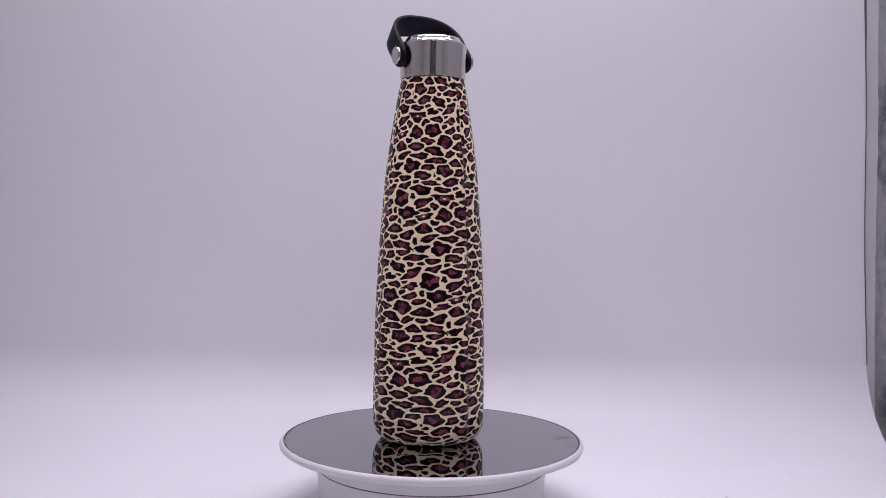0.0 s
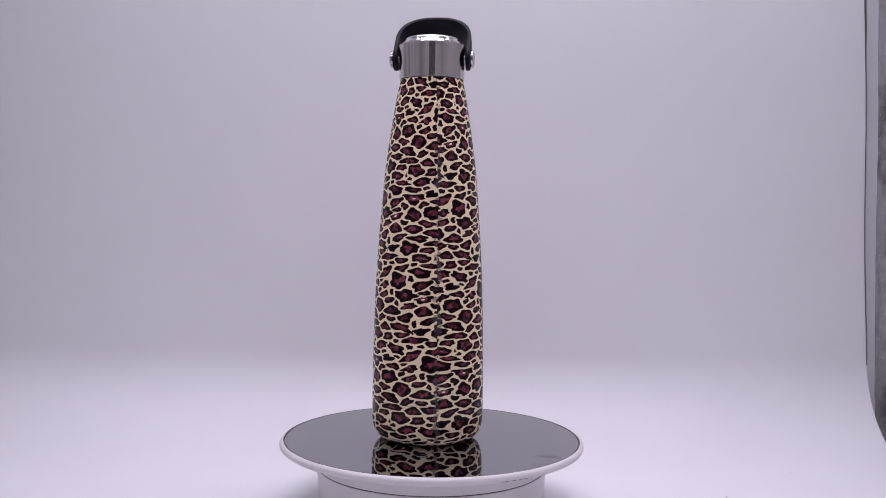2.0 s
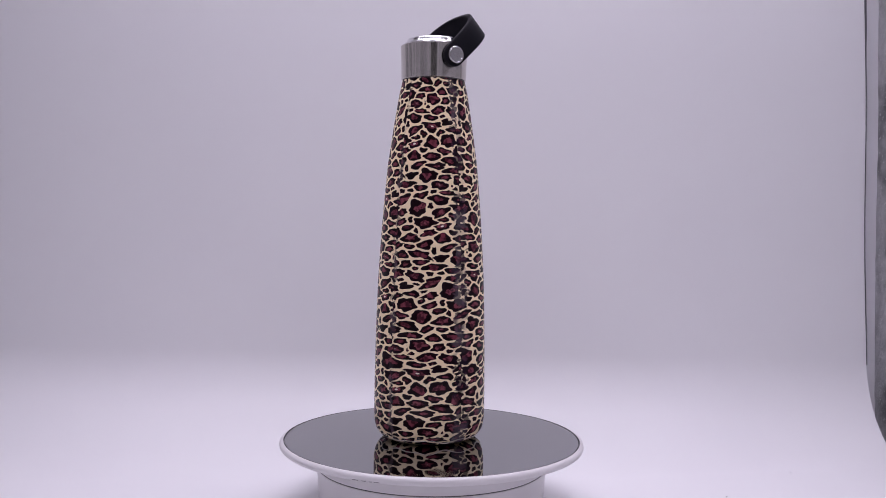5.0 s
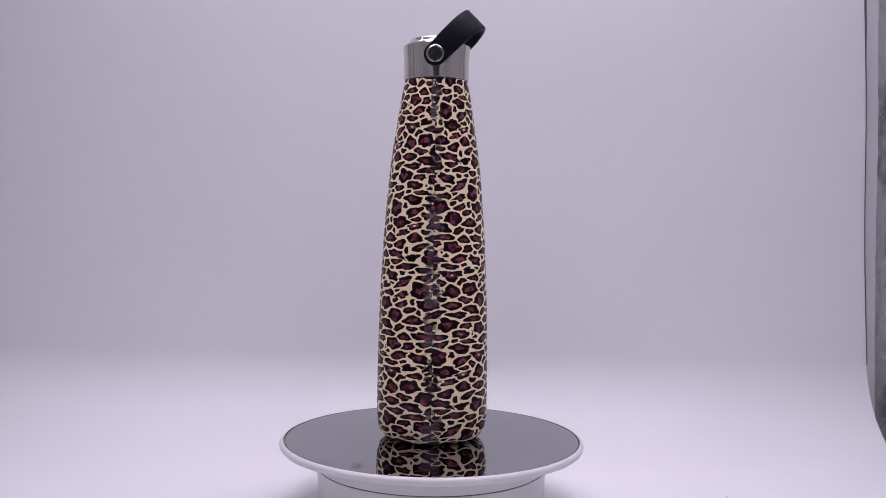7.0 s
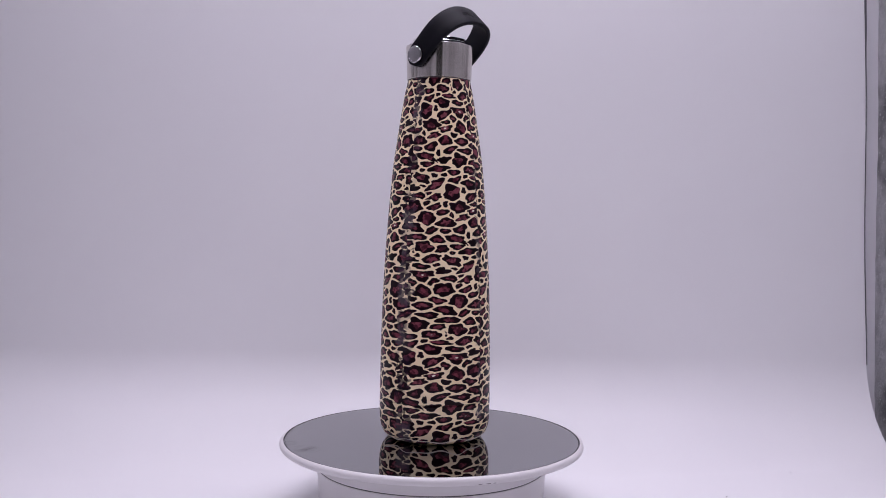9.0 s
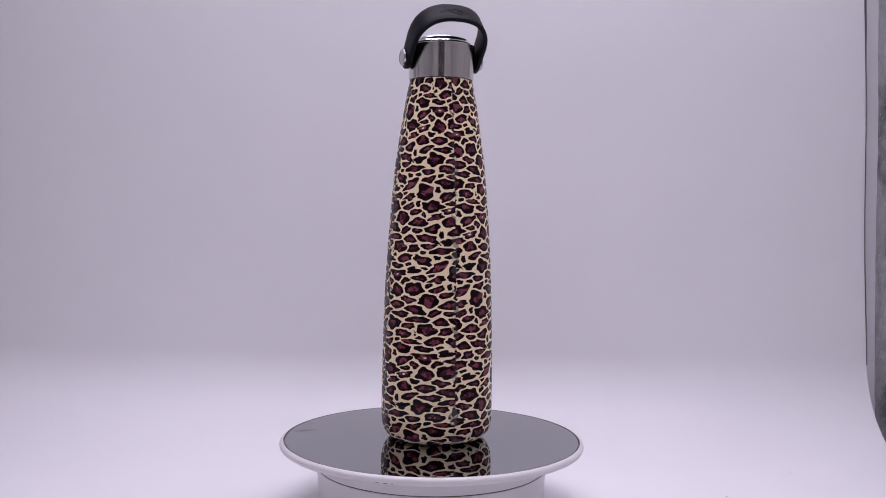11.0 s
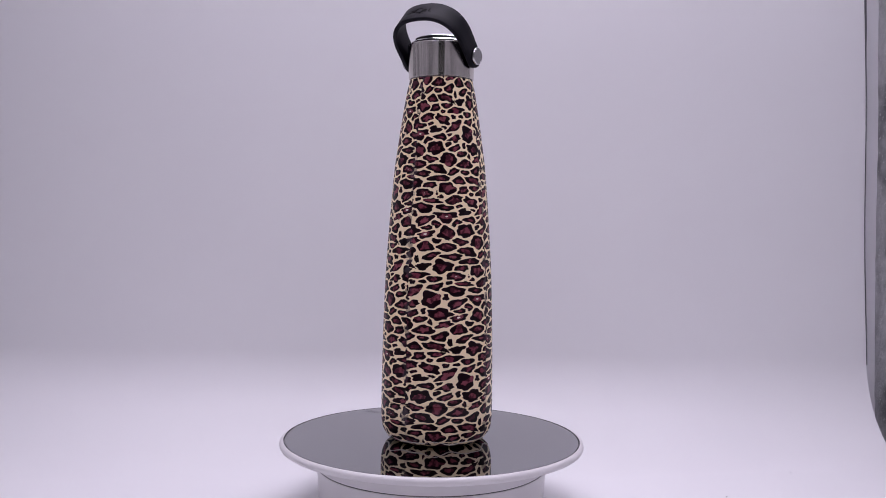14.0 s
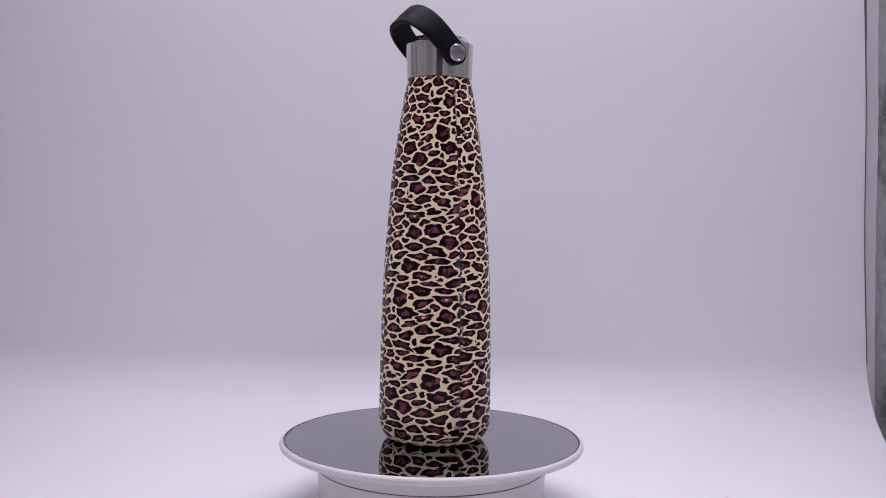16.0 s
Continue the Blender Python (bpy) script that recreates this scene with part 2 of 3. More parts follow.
def lathe(profile, segments=96, close_top=True, close_bottom=True):
    """A turned body from (radius, height) pairs, bottom first; a closed loop where neither end is capped and ends meet."""
    bm = bmesh.new()
    rings = []
    for r, h in profile:
        rings.append([bm.verts.new((r * math.cos(k * math.tau / segments), r * math.sin(k * math.tau / segments), h)) for k in range(segments)])
    for a, b in zip(rings, rings[1:]):
        for k in range(segments):
            j = (k + 1) % segments
            bm.faces.new((a[k], a[j], b[j], b[k]))
    if close_bottom:
        bm.faces.new(rings[0][::-1])
    if close_top:
        bm.faces.new(rings[-1])
    return bm


def box_mesh(x0, y0, z0, x1, y1, z1, bevel=0.0, segments=2):
    bm = bmesh.new()
    bmesh.ops.create_cube(bm, size=1.0)
    for v in bm.verts:
        v.co = Vector((x0 + (v.co.x + 0.5) * (x1 - x0), y0 + (v.co.y + 0.5) * (y1 - y0), z0 + (v.co.z + 0.5) * (z1 - z0)))
    if bevel:
        bmesh.ops.bevel(bm, geom=list(bm.edges), offset=bevel, segments=segments, profile=0.5, affect="EDGES")
    return bm


def smooth_curve(keys, steps):
    """Evenly spaced points on a smooth monotone curve through (h, r) keys."""
    h = np.array([k[0] for k in keys])
    r = np.array([k[1] for k in keys])
    d = np.diff(r) / np.diff(h)
    m = np.zeros(len(h))
    for i in range(1, len(h) - 1):
        if d[i - 1] * d[i] > 0:
            a, b = h[i] - h[i - 1], h[i + 1] - h[i]
            m[i] = 3 * (a + b) / ((2 * a + b) / d[i - 1] + (a + 2 * b) / d[i])
    m[0], m[-1] = d[0], d[-1]
    out = []
    for q in np.linspace(h[0], h[-1], steps):
        i = min(np.searchsorted(h, q, side="right") - 1, len(h) - 2)
        w = h[i + 1] - h[i]
        t = (q - h[i]) / w
        out.append((float((2 * t**3 - 3 * t**2 + 1) * r[i] + (t**3 - 2 * t**2 + t) * w * m[i] + (-2 * t**3 + 3 * t**2) * r[i + 1] + (t**3 - t**2) * w * m[i + 1]), float(q)))
    return out


# ---- the photo tent ----
WALL_Y = 0.192            # face of the hanging backdrop
TENT_BACK, TENT_RIGHT, TENT_LEFT, TENT_FRONT, TENT_TOP = 0.222, 0.398, -0.440, -0.680, 0.720


def backdrop():
    """One sheet of vinyl that hangs at the back, sweeps round and lies on the floor."""
    R = 0.078

    def sheet_line(fast, turn, slow):
        """From the wall down: a bend through the first turn, then a long easing onto the floor. Rows of y, z, floor first."""
        angles = [(fast / 24, math.pi / 2 + (turn - math.pi / 2) * (k + 0.5) / 24) for k in range(24)]
        angles += [(slow / 36, turn * (1 - (k + 0.5) / 36)) for k in range(36)]
        drop = sum(d * math.sin(a) for d, a in angles)
        y, z = WALL_Y, FLOOR_Z + drop
        down = [(y, z)]
        for d, a in angles:
            y, z = y - d * math.cos(a), z - d * math.sin(a)
            down.append((y, z))
        wall = [(WALL_Y, 0.70 + k * (FLOOR_Z + drop - 0.70) / 40) for k in range(40)]
        flat = [(y + k * (-0.66 - y) / 30, FLOOR_Z) for k in range(1, 31)]
        return (wall + down + flat)[::-1]

    quarter = R * math.pi / 2
    line_right = sheet_line(quarter * 0.4, math.radians(54), quarter * 0.6)
    line_left = sheet_line(0.058, math.radians(31), 0.115)
    cols = 40
    bm = bmesh.new()
    top, under = [], []
    def at(i, w):
        (ya, za), (yb, zb) = line_left[i], line_right[i]
        return ya + (yb - ya) * w, za + (zb - za) * w

    line, last = line_right, len(line_right) - 1
    for i in range(len(line)):
        right = 0.3801 - 0.0315 * max(0.0, line[i][1] - FLOOR_Z) + 0.0007 * math.sin((line[i][1] - FLOOR_Z) * 26)
        left = -0.425
        a, b = [], []
        for c in range(cols + 1):
            x = left + (right - left) * c / cols
            w = min(1.0, max(0.0, (x + 0.05) / 0.40))
            w = w * w * (3 - 2 * w)
            (y0, z0), (y, z), (y1, z1) = at(max(i - 1, 0), w), at(i, w), at(min(i + 1, last), w)
            t = Vector((0, y1 - y0, z1 - z0)).normalized()
            nrm = Vector((0, -t.z, t.y))
            ripple = 0.0016 * math.sin(x * 9 + 1.2 + z * 3) * min(1, max(0.0, z - FLOOR_Z) * 6)
            p = Vector((x, y, z)) + nrm * ripple
            a.append(bm.verts.new(p))
            b.append(bm.verts.new(p - nrm * 0.0012))
        top.append(a)
        under.append(b)
    for i in range(len(line) - 1):
        for c in range(cols):
            bm.faces.new((top[i][c], top[i][c + 1], top[i + 1][c + 1], top[i + 1][c]))
            bm.faces.new((under[i][c], under[i + 1][c], under[i + 1][c + 1], under[i][c + 1]))
        for c in (0, cols):
            bm.faces.new((top[i][c], top[i + 1][c], under[i + 1][c], under[i][c]))
    for i in (0, len(line) - 1):
        for c in range(cols):
            bm.faces.new((top[i][c], top[i][c + 1], under[i][c + 1], under[i][c]))
    sheet = part("backdrop", bm, VINYL)
    # Dark strip along the right edge stands in for the shade line there.
    shade_strip = bmesh.new()
    rows = []
    for i in range(len(line)):
        y, z = at(i, 1.0)
        if z < FLOOR_Z + R * 0.9:
            continue
        x = 0.3801 - 0.0315 * (z - FLOOR_Z) + 0.0007 * math.sin((z - FLOOR_Z) * 26)
        wide = 0.00022 + 0.00016 * max(0.0, math.sin(z * 21 + 0.6)) + 0.0009 * min(1.0, max(0.0, (z - 0.292) / 0.025))
        rows.append([shade_strip.verts.new((x + a, y + b, z)) for a, b in ((0.0001, -0.0004), (wide, -0.0004), (wide, 0.0014), (0.0001, 0.0014))])
    for a, b in zip(rows, rows[1:]):
        for k in range(4):
            shade_strip.faces.new((a[k], a[(k + 1) % 4], b[(k + 1) % 4], b[k]))
    shade_strip.faces.new(rows[0])
    shade_strip.faces.new(rows[-1])
    part("shade_strip", shade_strip, SHADE_STRIP, sheet, "dark strip painted as the shade along the vinyl sheet's edge", smooth=False)
    return tagged(sheet, "seamless white vinyl backdrop sweeping from wall to floor", "backdrop", kind="structure")


def cloth_sheet(name, corners, nx, nz, depth, material, label, thick=0.003, lean=0.0, crinkle=0.0):
    """A slightly billowing upright cloth between two plan points, from z0 to z1."""
    (x0, y0), (x1, y1), z0, z1 = corners
    along = Vector((x1 - x0, y1 - y0, 0))
    nrm = Vector((-along.y, along.x, 0)).normalized()
    bm = bmesh.new()
    grids = []
    for side in (0.0, thick):
        g = []
        for i in range(nz + 1):
            row = []
            for j in range(nx + 1):
                s, t = j / nx, i / nz
                p = Vector((x0, y0, z0)) + along * s + Vector((0, 0, (z1 - z0) * t))
                bul = depth * noise.noise(Vector((p.x * 9, p.y * 9, p.z * 11))) * max(0.0, math.sin(math.pi * s)) ** 0.5
                bul += crinkle * min(1.0, 3.5 * s) * (noise.noise(p * 48) + 0.6 * abs(noise.noise(p * 110)))
                p.x += lean * (p.z - 0.13) * (1.0 if x0 > 0 else s)
                row.append(bm.verts.new(p - nrm * (side + bul)))
            g.append(row)
        grids.append(g)
    for g in grids:
        for i in range(nz):
            for j in range(nx):
                bm.faces.new((g[i][j], g[i][j + 1], g[i + 1][j + 1], g[i + 1][j]))
    a, b = grids
    for i in range(nz):
        for j in (0, nx):
            bm.faces.new((a[i][j], a[i + 1][j], b[i + 1][j], b[i][j]))
    for i in (0, nz):
        for j in range(nx):
            bm.faces.new((a[i][j], a[i][j + 1], b[i][j + 1], b[i][j]))
    return tagged(part(name, bm, material), label, "wall", kind="structure")


def tent():
    z0, z1 = FLOOR_Z - 0.006, TENT_TOP
    cloth_sheet("wall_back", ((TENT_LEFT, TENT_BACK), (TENT_RIGHT, TENT_BACK), z0, z1), 24, 24, 0.0015, CLOTH, "white cloth back wall of the photo tent", lean=-0.0187)
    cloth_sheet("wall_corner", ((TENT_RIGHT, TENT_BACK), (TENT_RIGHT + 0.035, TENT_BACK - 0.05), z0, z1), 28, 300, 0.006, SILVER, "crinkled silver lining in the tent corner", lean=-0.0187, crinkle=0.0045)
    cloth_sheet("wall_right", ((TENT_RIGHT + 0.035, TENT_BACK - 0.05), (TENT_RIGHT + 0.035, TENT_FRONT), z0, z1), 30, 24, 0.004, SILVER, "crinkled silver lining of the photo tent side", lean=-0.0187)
    cloth_sheet("wall_left", ((TENT_LEFT, TENT_FRONT), (TENT_LEFT, TENT_BACK), z0, z1), 30, 24, 0.004, SILVER, "crinkled silver lining of the photo tent side")
    xr = TENT_RIGHT + 0.035
    # Front panels out of view, added so the lid mirrors a narrow dark opening.
    for name, x0, x1, a, b in (("wall_front_left", TENT_LEFT, -0.13, z0, z1), ("wall_front_right", 0.13, xr, z0, z1), ("wall_front_top", -0.13, 0.13, 0.60, z1)):
        bm = box_mesh(x0, TENT_FRONT - 0.004, a, x1, TENT_FRONT, b)
        tagged(part(name, bm, SILVER, smooth=False), "unseen silver-lined front flap, added to shape the lid's reflections", "wall", kind="structure")
    bm = box_mesh(TENT_LEFT, TENT_FRONT, z1, xr, TENT_BACK + 0.004, z1 + 0.004)
    tagged(part("ceiling", bm, SILVER, smooth=False), "silver-lined roof of the photo tent", "ceiling", kind="structure")
    bm = box_mesh(TENT_LEFT, TENT_FRONT, z0 - 0.004, xr, TENT_BACK + 0.004, z0)
    tagged(part("floor", bm, SILVER, smooth=False), "silver-lined base of the photo tent", "floor", kind="structure")


def led_bar(x, y, length):
    """A lamp strip that hangs under the tent's roof, along the tent's width."""
    bar = tagged(new("led_light_bar"), "white LED light bar under the tent roof", "lamp", "tent lamps")
    bar.location = (x, y, TENT_TOP)
    part("housing", box_mesh(-length / 2 - 0.01, -0.04, -0.018, length / 2 + 0.01, 0.04, 0.0, 0.003), HOUSING, bar)
    part("diffuser", box_mesh(-length / 2, -0.034, -0.023, length / 2, 0.034, -0.016, 0.002), LED, bar)
    lamp = bpy.data.lights.new("led_strip", "AREA")
    lamp.shape, lamp.size, lamp.size_y = "RECTANGLE", length, 0.066
    lamp.energy, lamp.color, lamp.spread = LED_WATTS, LED_COLOR, radians(108)
    ob = new("led_strip", lamp)
    ob.location = (x, y, TENT_TOP - 0.0245)
    return bar


# ---- the turntable ----
def turntable():
    table = tagged(new("turntable"), "round white motorised display turntable with mirrored top", "turntable")
    table.location = (0, 0, 0)
    base = [(0.069, FLOOR_Z + 0.0004), (0.0726, FLOOR_Z + 0.001), (0.0738, FLOOR_Z + 0.003), (0.0757, -0.0182), (0.0755, -0.0180), (0.060, -0.0180)]
    part("base", lathe(base, 160), WHITE, table)
    # Solid flush ring; its dark colour stands in for the gap's shade.
    part("gap_ring", lathe([(0.0600, -0.0179), (0.0755, -0.01788), (0.0755, -0.0174), (0.0600, -0.0173)], 128), GAP, table, "dark ring painted as the shade in the gap between base and platter")
    # Platter: skirt, underside and rounded rim, then the recess of the mirror.
    rim = [(0.060, -0.0174), (0.0755, -0.0174), (0.0757, -0.0172), (0.0757, -0.0080), (0.0800, -0.0066), (0.0960, -0.0052)]
    for k in range(13):
        a = -math.pi / 2 + k / 12 * math.pi
        rim.append((0.0976 + 0.0025 * math.cos(a), -0.0024 + 0.0025 * math.sin(a)))
    rim += [(0.0979, 0.0), (0.0978, -0.0010), (0.060, -0.0012)]
    platter = part("platter", lathe(rim, 192), WHITE, table)
    part("mirror_disc", lathe([(0.0600, -0.0011), (0.0966, -0.0011), (0.0968, -0.0008), (0.0968, -0.0002), (0.0966, 0.0), (0.0950, 0.0)], 192), MIRROR, platter, "smoked mirror disc", sharp=10)
    ringm = lathe([(0.09705, -0.0009), (0.09770, -0.0009), (0.09770, 0.00003), (0.09705, 0.00003), (0.09705, -0.0009)], 192, False, False)
    part("edge_line", ringm, GAP, platter, "dark sealing line round the mirror")
    # Small worn printed dashes under the rim: two groups.
    for mid, marks in ((-53.7, ((-4.2, 2.2), (-1.0, 1.6), (1.4, 1.0), (3.6, 1.9))), (55.0, ((-2.6, 1.2), (0.2, 1.5), (2.4, 0.9)))):
        for off, span in marks:
            bm = bmesh.new()
            steps = 4
            rows = []
            for rr, zz in ((0.09967, -0.0038), (0.09934, -0.0042)):
                for lift in (0.0, 0.00012):
                    rows.append([bm.verts.new(((rr + lift) * math.cos(radians(mid + off + span * (k / steps - 0.5))), (rr + lift) * math.sin(radians(mid + off + span * (k / steps - 0.5))), zz - lift * 0.5)) for k in range(steps + 1)])
            order = (rows[0], rows[1], rows[3], rows[2])
            for q in range(4):
                a, b = order[q], order[(q + 1) % 4]
                for k in range(steps):
                    bm.faces.new((a[k], a[k + 1], b[k + 1], b[k]))
            bm.faces.new([r[0] for r in order])
            bm.faces.new([r[-1] for r in order])
            part("mark", bm, FADED, platter, "worn grey printed dash", smooth=False)
    return table, platter


# ---- the bottle ----
BODY = ((0.0, 0.0275), (0.0008, 0.0298), (0.0022, 0.0321), (0.0045, 0.0342), (0.0080, 0.0357), (0.0120, 0.03640), (0.0180, 0.03665), (0.0268, 0.03665),
        (0.0460, 0.0365), (0.0648, 0.0362), (0.0850, 0.0357), (0.1026, 0.0351), (0.1180, 0.0343), (0.1327, 0.0334), (0.1552, 0.0317), (0.1777, 0.0297),
        (0.1926, 0.0277), (0.2076, 0.0255), (0.2225, 0.0231), (0.2285, 0.0220), (0.2320, 0.02115), (0.2347, 0.0207))
LID_LOW, LID_TOP, PIVOT_Z = 0.2354, 0.2577, 0.2491
LEAN = math.radians(45)          # the strap leans over to one side


def strap_mesh():
    """A bent silicone band: two legs with round ends and a flat-topped arch, in the leaning plane."""
    half, thick, width = 0.0238, 0.0028, 0.0160
    path = []
    leg_n = 16
    for k in range(leg_n + 1):
        s = -0.00734 + 0.01934 * (k / leg_n) ** 1.3
        path.append((0.0237 + 0.0001 * k / leg_n, s))
    n_arc = 40
    for k in range(1, n_arc + 1):
        a = k / n_arc * math.pi / 2
        path.append((half * max(math.cos(a), 0) ** (2 / 2.45), 0.0120 + 0.0241 * math.sin(a) ** (2 / 2.45)))
    full = path + [(-x, s) for x, s in reversed(path[:-1])]
    up = Vector((0, math.sin(LEAN), math.cos(LEAN)))
    side = Vector((0, math.cos(LEAN), -math.sin(LEAN)))
    out_x = Vector((1, 0, 0))
    bm = bmesh.new()
    rings = []
    for i, (x, s) in enumerate(full):
        x0, s0 = full[max(i - 1, 0)]
        x1, s1 = full[min(i + 1, len(full) - 1)]
        t = Vector((x1 - x0, s1 - s0)).normalized()
        nx, ns = t.y, -t.x
        hw = (0.0147 + (width - 0.0147) * min(1.0, max(0.0, s / 0.028))) / 2
        if s < 0:
            hw = max(0.0006, math.sqrt(max(0.0, 0.00735**2 - s * s)))
        b = min(0.0006, hw * 0.5)
        ht = thick / 2
        ring = []
        for w, d in ((-hw, -ht + b), (-hw, ht - b), (-hw + b * 0.3, ht - b * 0.3), (-hw + b, ht), (-hw * 0.4, ht), (hw * 0.4, ht), (hw - b, ht), (hw - b * 0.3, ht - b * 0.3),
                     (hw, ht - b), (hw, -ht + b), (hw - b * 0.3, -ht + b * 0.3), (hw - b, -ht), (-hw + b, -ht), (-hw + b * 0.3, -ht + b * 0.3)):
            p = Vector((0, 0, PIVOT_Z)) + out_x * (x + nx * d) + up * (s + ns * d) + side * w
            ring.append(bm.verts.new(p))
        rings.append(ring)
    m = len(rings[0])
    for a, b in zip(rings, rings[1:]):
        for k in range(m):
            j = (k + 1) % m
            bm.faces.new((a[k], a[j], b[j], b[k]))
    bm.faces.new(rings[0])
    bm.faces.new(rings[-1][::-1])
    return bm, up, side


def arch_drop(a):
    """How far the arch's outer face lies under its crown at a distance a from the middle."""
    return 0.0241 * (1 - (1 - (abs(a) / 0.0238) ** 2.45) ** (1 / 2.45))


def logo_piece(shape, up, side):
    """A raised mark on the band's outer face: outline points (across, along the width)."""
    top = Vector((0, 0, PIVOT_Z)) + up * 0.0375
    bm = bmesh.new()
    low = [bm.verts.new(top + Vector((a, 0, 0)) + side * b - up * (0.0004 + arch_drop(a))) for a, b in shape]
    high = [bm.verts.new(v.co + up * 0.00056) for v in low]
    k = len(shape)
    bm.faces.new(high)
    for i in range(k):
        j = (i + 1) % k
        bm.faces.new((low[i], low[j], high[j], high[i]))
    return bm


def rivet(sign, bottle):
    """Pin through the strap with a washer behind it and a domed steel cap."""
    cap = [(0.0, 0.0), (0.0050, 0.0), (0.00545, 0.0003), (0.0056, 0.0008), (0.0056, 0.0017), (0.0054, 0.0021), (0.0050, 0.0024), (0.0046, 0.0024), (0.0044, 0.0022), (0.0010, 0.0022)]
    bm = lathe(cap[1:], 64)
    turn = Matrix.Rotation(sign * math.pi / 2, 4, "Y")
    bmesh.ops.transform(bm, matrix=turn, verts=bm.verts)
    ob = part("rivet", bm, SPUN, bottle, "round spun steel rivet cap", sharp=30)
    ob.location = (sign * 0.0252, 0, PIVOT_Z)
    pin = lathe([(0.0030, 0.0), (0.0030, 0.0042)], 32)
    bmesh.ops.transform(pin, matrix=turn, verts=pin.verts)
    po = part("pin", pin, CHROME, ob, "polished steel pin")
    po.location = (-sign * 0.0040, 0, 0)
    return ob


def water_bottle():
    bottle = tagged(new("water_bottle"), "slim leopard-print steel water bottle with black carry strap", "bottle")
    prof = [(r, h) for r, h in smooth_curve(BODY, 420)]
    joint = 0.0266
    lower = [q for q in prof if q[1] < joint - 0.0003]
    upper = [q for q in prof if q[1] > joint + 0.0003]
    r_joint = lower[-1][0]
    lower = [(0.0245, 0.0012), (0.0262, 0.0003)] + lower + [(r_joint - 0.0001, joint - 0.0002), (r_joint - 0.0006, joint - 0.00005)]
    upper = [(r_joint - 0.0006, joint + 0.00005), (r_joint - 0.0001, joint + 0.0002)] + upper + [(0.0204, 0.2349), (0.0196, 0.2350)]
    cup = lathe(lower, 352)
    for v in cup.verts:
        if 0.0002 < v.co.z < 0.0055:
            a = math.atan2(v.co.y, v.co.x)
            k = 1 + (0.012 * math.sin(7 * a) + 0.007 * math.sin(12 * a + 1.3)) * math.sin(math.pi * v.co.z / 0.0055)
            v.co.x *= k
            v.co.y *= k
    print_film(part("base_cup", cup, LEOPARD, bottle, "leopard-print base cup"))
    print_film(part("body", lathe(upper, 352), LEOPARD, bottle, "glossy cream body with dark plum leopard spots"))
    # Wavy rolled lacquer edge at the foot; its pale colour paints the glint.
    foot = bmesh.new()
    around, small = 160, 8
    loops = []
    for k in range(around):
        a = k * math.tau / around
        wave = math.sin(7 * a) + 0.6 * math.sin(12 * a + 1.3)
        rr, zz = 0.0330 + 0.00080 * wave, 0.0032 + 0.0009 * wave
        loops.append([foot.verts.new(((rr + 0.00042 * math.cos(b)) * math.cos(a), (rr + 0.00042 * math.cos(b)) * math.sin(a), zz + 0.00042 * math.sin(b)))
                      for b in (j * math.tau / small for j in range(small))])
    for k in range(around):
        p, q = loops[k], loops[(k + 1) % around]
        for j in range(small):
            foot.faces.new((p[j], q[j], q[(j + 1) % small], p[(j + 1) % small]))
    part("foot_edge", foot, LACQUER_GLINT, bottle, "thin glossy wavy edge round the foot, pale to paint its glint")
    part("neck_ring", lathe([(0.0198, 0.2349), (0.02045, 0.2349), (0.02045, 0.2356), (0.0198, 0.2356)], 96), GAP, bottle, "thin dark ring in the gap under the lid")
    lid_prof = [(0.0196, LID_LOW + 0.0001), (0.0209, LID_LOW), (0.02125, LID_LOW + 0.0003), (0.0213, LID_LOW + 0.0010), (0.02145, 0.2450), (0.0218, 0.2530), (0.02205, LID_TOP - 0.0012),
                (0.0220, LID_TOP - 0.0004), (0.0215, LID_TOP), (0.0198, LID_TOP + 0.0002)]
    lid = part("lid", lathe(lid_prof, 128), STEEL, bottle, "brushed stainless steel screw lid", sharp=35)
    chrome = [(0.0200, LID_TOP + 0.0001), (0.0198, LID_TOP + 0.0010), (0.0195, LID_TOP + 0.0015), (0.0190, LID_TOP + 0.0018), (0.0185, LID_TOP + 0.0019), (0.0182, LID_TOP + 0.0022),
              (0.0179, LID_TOP + 0.0034), (0.0176, LID_TOP + 0.0040), (0.0170, LID_TOP + 0.0044), (0.0162, LID_TOP + 0.0046), (0.0152, LID_TOP + 0.0045), (0.0144, LID_TOP + 0.0040), (0.0136, LID_TOP + 0.0030), (0.0120, LID_TOP + 0.0027)]
    part("lid_rim", lathe(chrome, 128), CHROME, lid, "polished steel dome rim")
    bm, up, side = strap_mesh()
    strap = part("strap", bm, RUBBER, bottle, "matt black silicone carry strap", sharp=50)
    # Plain raised bars and a ring where the strap carries a mark.
    for a0, w, b0, b1 in ((0.0092, 0.0026, -0.0015, 0.0015), (0.0068, 0.0008, -0.0015, 0.0015), (0.0046, 0.0024, -0.0015, 0.0015), (-0.0034, 0.0022, -0.0012, 0.0015), (-0.0064, 0.0008, -0.0015, 0.0015),
                          (-0.0073, 0.0014, 0.0009, 0.0015), (-0.0020, 0.0034, 0.0029, 0.0035)):
        part("mark_bar", logo_piece(((a0 - w / 2, b0), (a0 + w / 2, b0), (a0 + w / 2, b1), (a0 - w / 2, b1)), up, side), LOGO, strap, "raised glossy bar", smooth=False)
    bmr = bmesh.new()
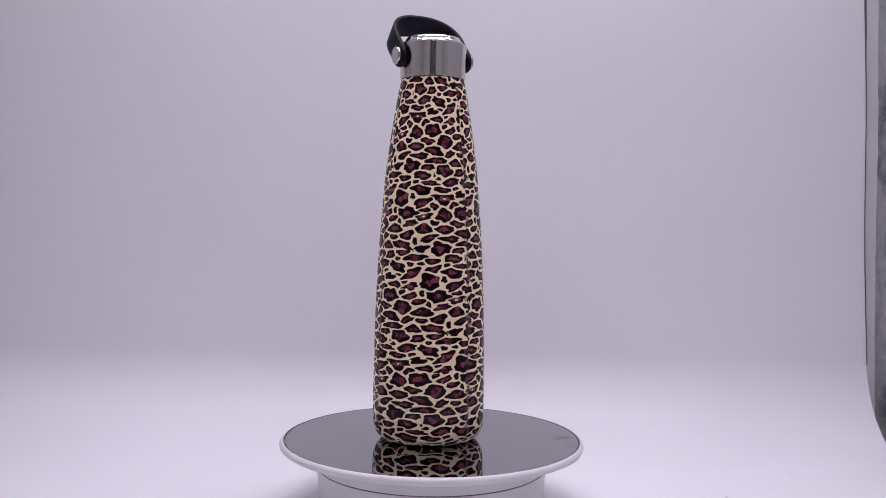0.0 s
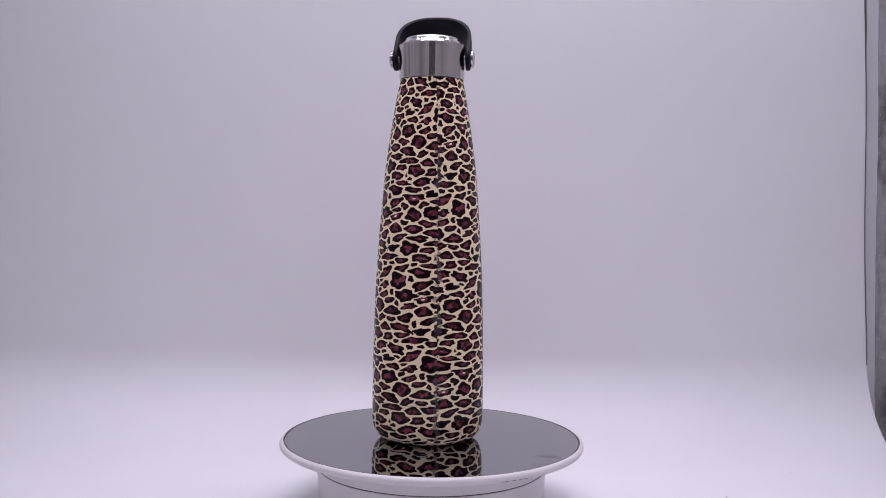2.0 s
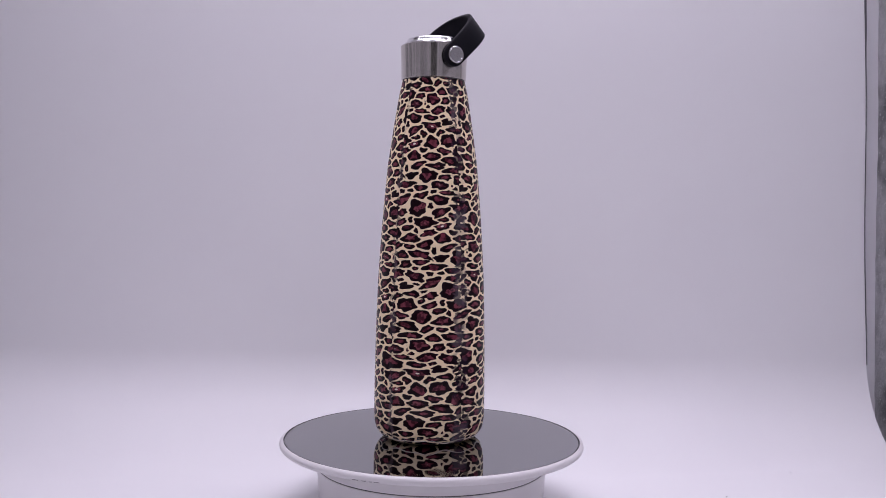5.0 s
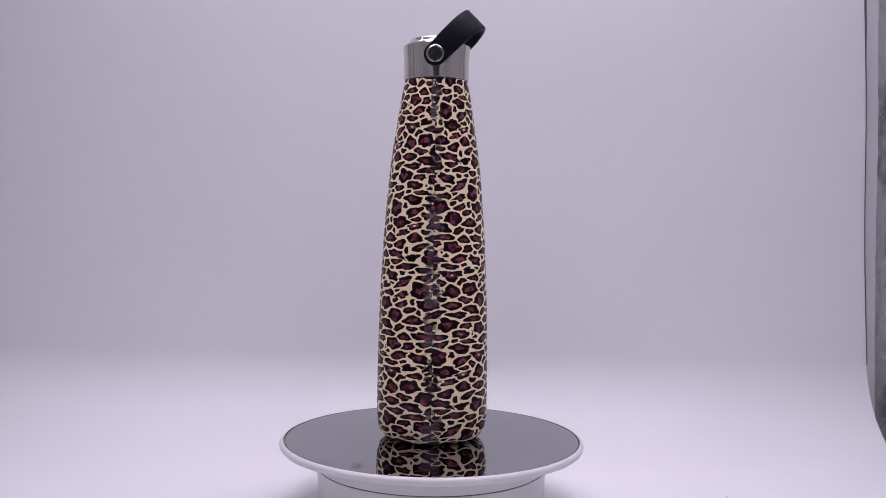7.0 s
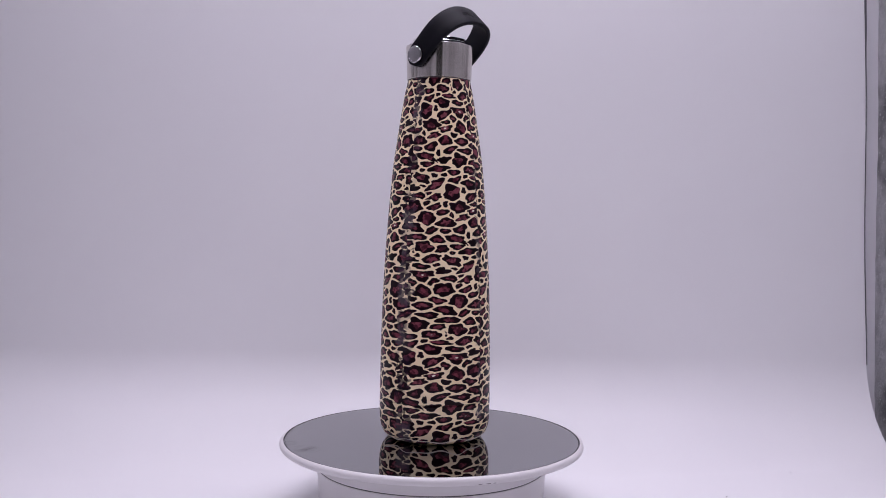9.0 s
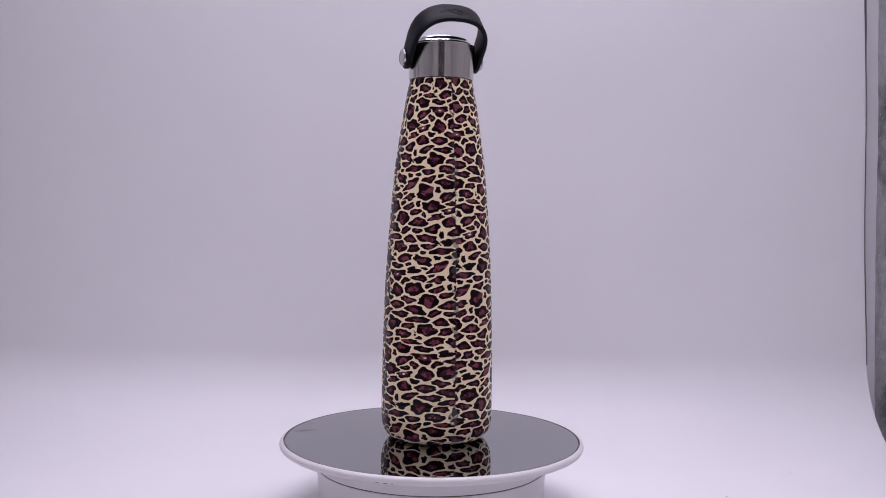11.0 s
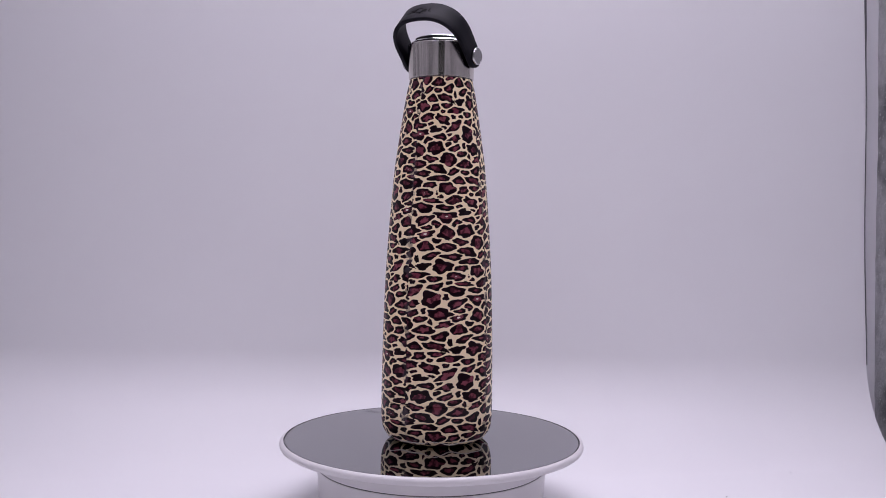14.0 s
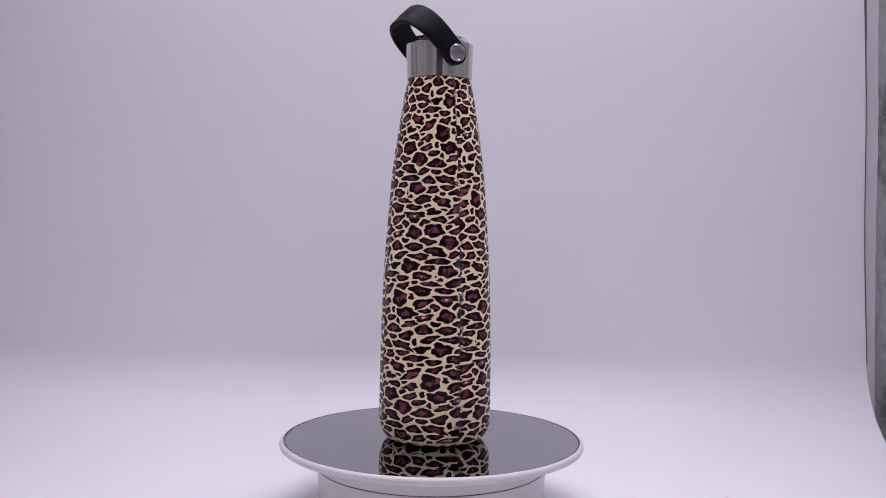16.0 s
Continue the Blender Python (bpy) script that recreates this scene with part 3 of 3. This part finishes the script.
    top = Vector((0, 0, PIVOT_Z)) + up * 0.0372
    outer, inner = [], []
    for k in range(32):
        a = k * math.tau / 32
        for ring, r in ((outer, 0.0026), (inner, 0.0019)):
            lo = top + Vector((0.0008 + r * 1.15 * math.cos(a), 0, 0)) + side * (r * math.sin(a))
            ring.append((bmr.verts.new(lo), bmr.verts.new(lo + up * 0.00046)))
    for k in range(32):
        j = (k + 1) % 32
        bmr.faces.new((outer[k][1], outer[j][1], inner[j][1], inner[k][1]))
        bmr.faces.new((outer[k][0], outer[j][0], outer[j][1], outer[k][1]))
        bmr.faces.new((inner[k][0], inner[k][1], inner[j][1], inner[j][0]))
    part("mark_ring", bmr, LOGO, strap, "raised glossy ring", smooth=False)
    for sign in (1, -1):
        rivet(sign, bottle)
    return bottle


def lint_speck(x, y, size, seed):
    """A crumb of lint on the floor sheet."""
    bm = bmesh.new()
    bmesh.ops.create_icosphere(bm, subdivisions=2, radius=size)
    for v in bm.verts:
        v.co *= 1 + 0.5 * noise.noise(v.co * (1.5 / size) + Vector((seed, 0, 0)))
        v.co.z *= 0.6
    low = min(v.co.z for v in bm.verts)
    ob = part("lint_speck", bm, GAP)
    ob.location = (x, y, FLOOR_Z - low)
    return tagged(ob, "tiny dark lint speck on white backdrop floor", "lint", "lint specks")


backdrop()
tent()
led_bar(0.022, 0.01, 0.76)
led_bar(0.022, -0.34, 0.76)
table, platter = turntable()
bottle = water_bottle()

lint_speck(0.2804, 0.1041, 0.00045, 1)
lint_speck(0.2100, 0.0386, 0.0004, 5)


# ---- what turns ----
def motions():
    times = [k * 0.5 for k in range(33)]
    platter_rows, bottle_rows = [], []
    for t in times:
        deg = TURN_START - TURN_RATE * t
        a = radians(deg)
        ox, oy = BOTTLE_OFF
        platter_rows.append((t, pose(0, 0, 0, 0, 0, deg)))
        bottle_rows.append((t, pose(ox * math.cos(a) - oy * math.sin(a), ox * math.sin(a) + oy * math.cos(a), 0.0004, 0, 0, deg)))
    walk(platter, platter_rows)
    walk(bottle, bottle_rows)


motions()
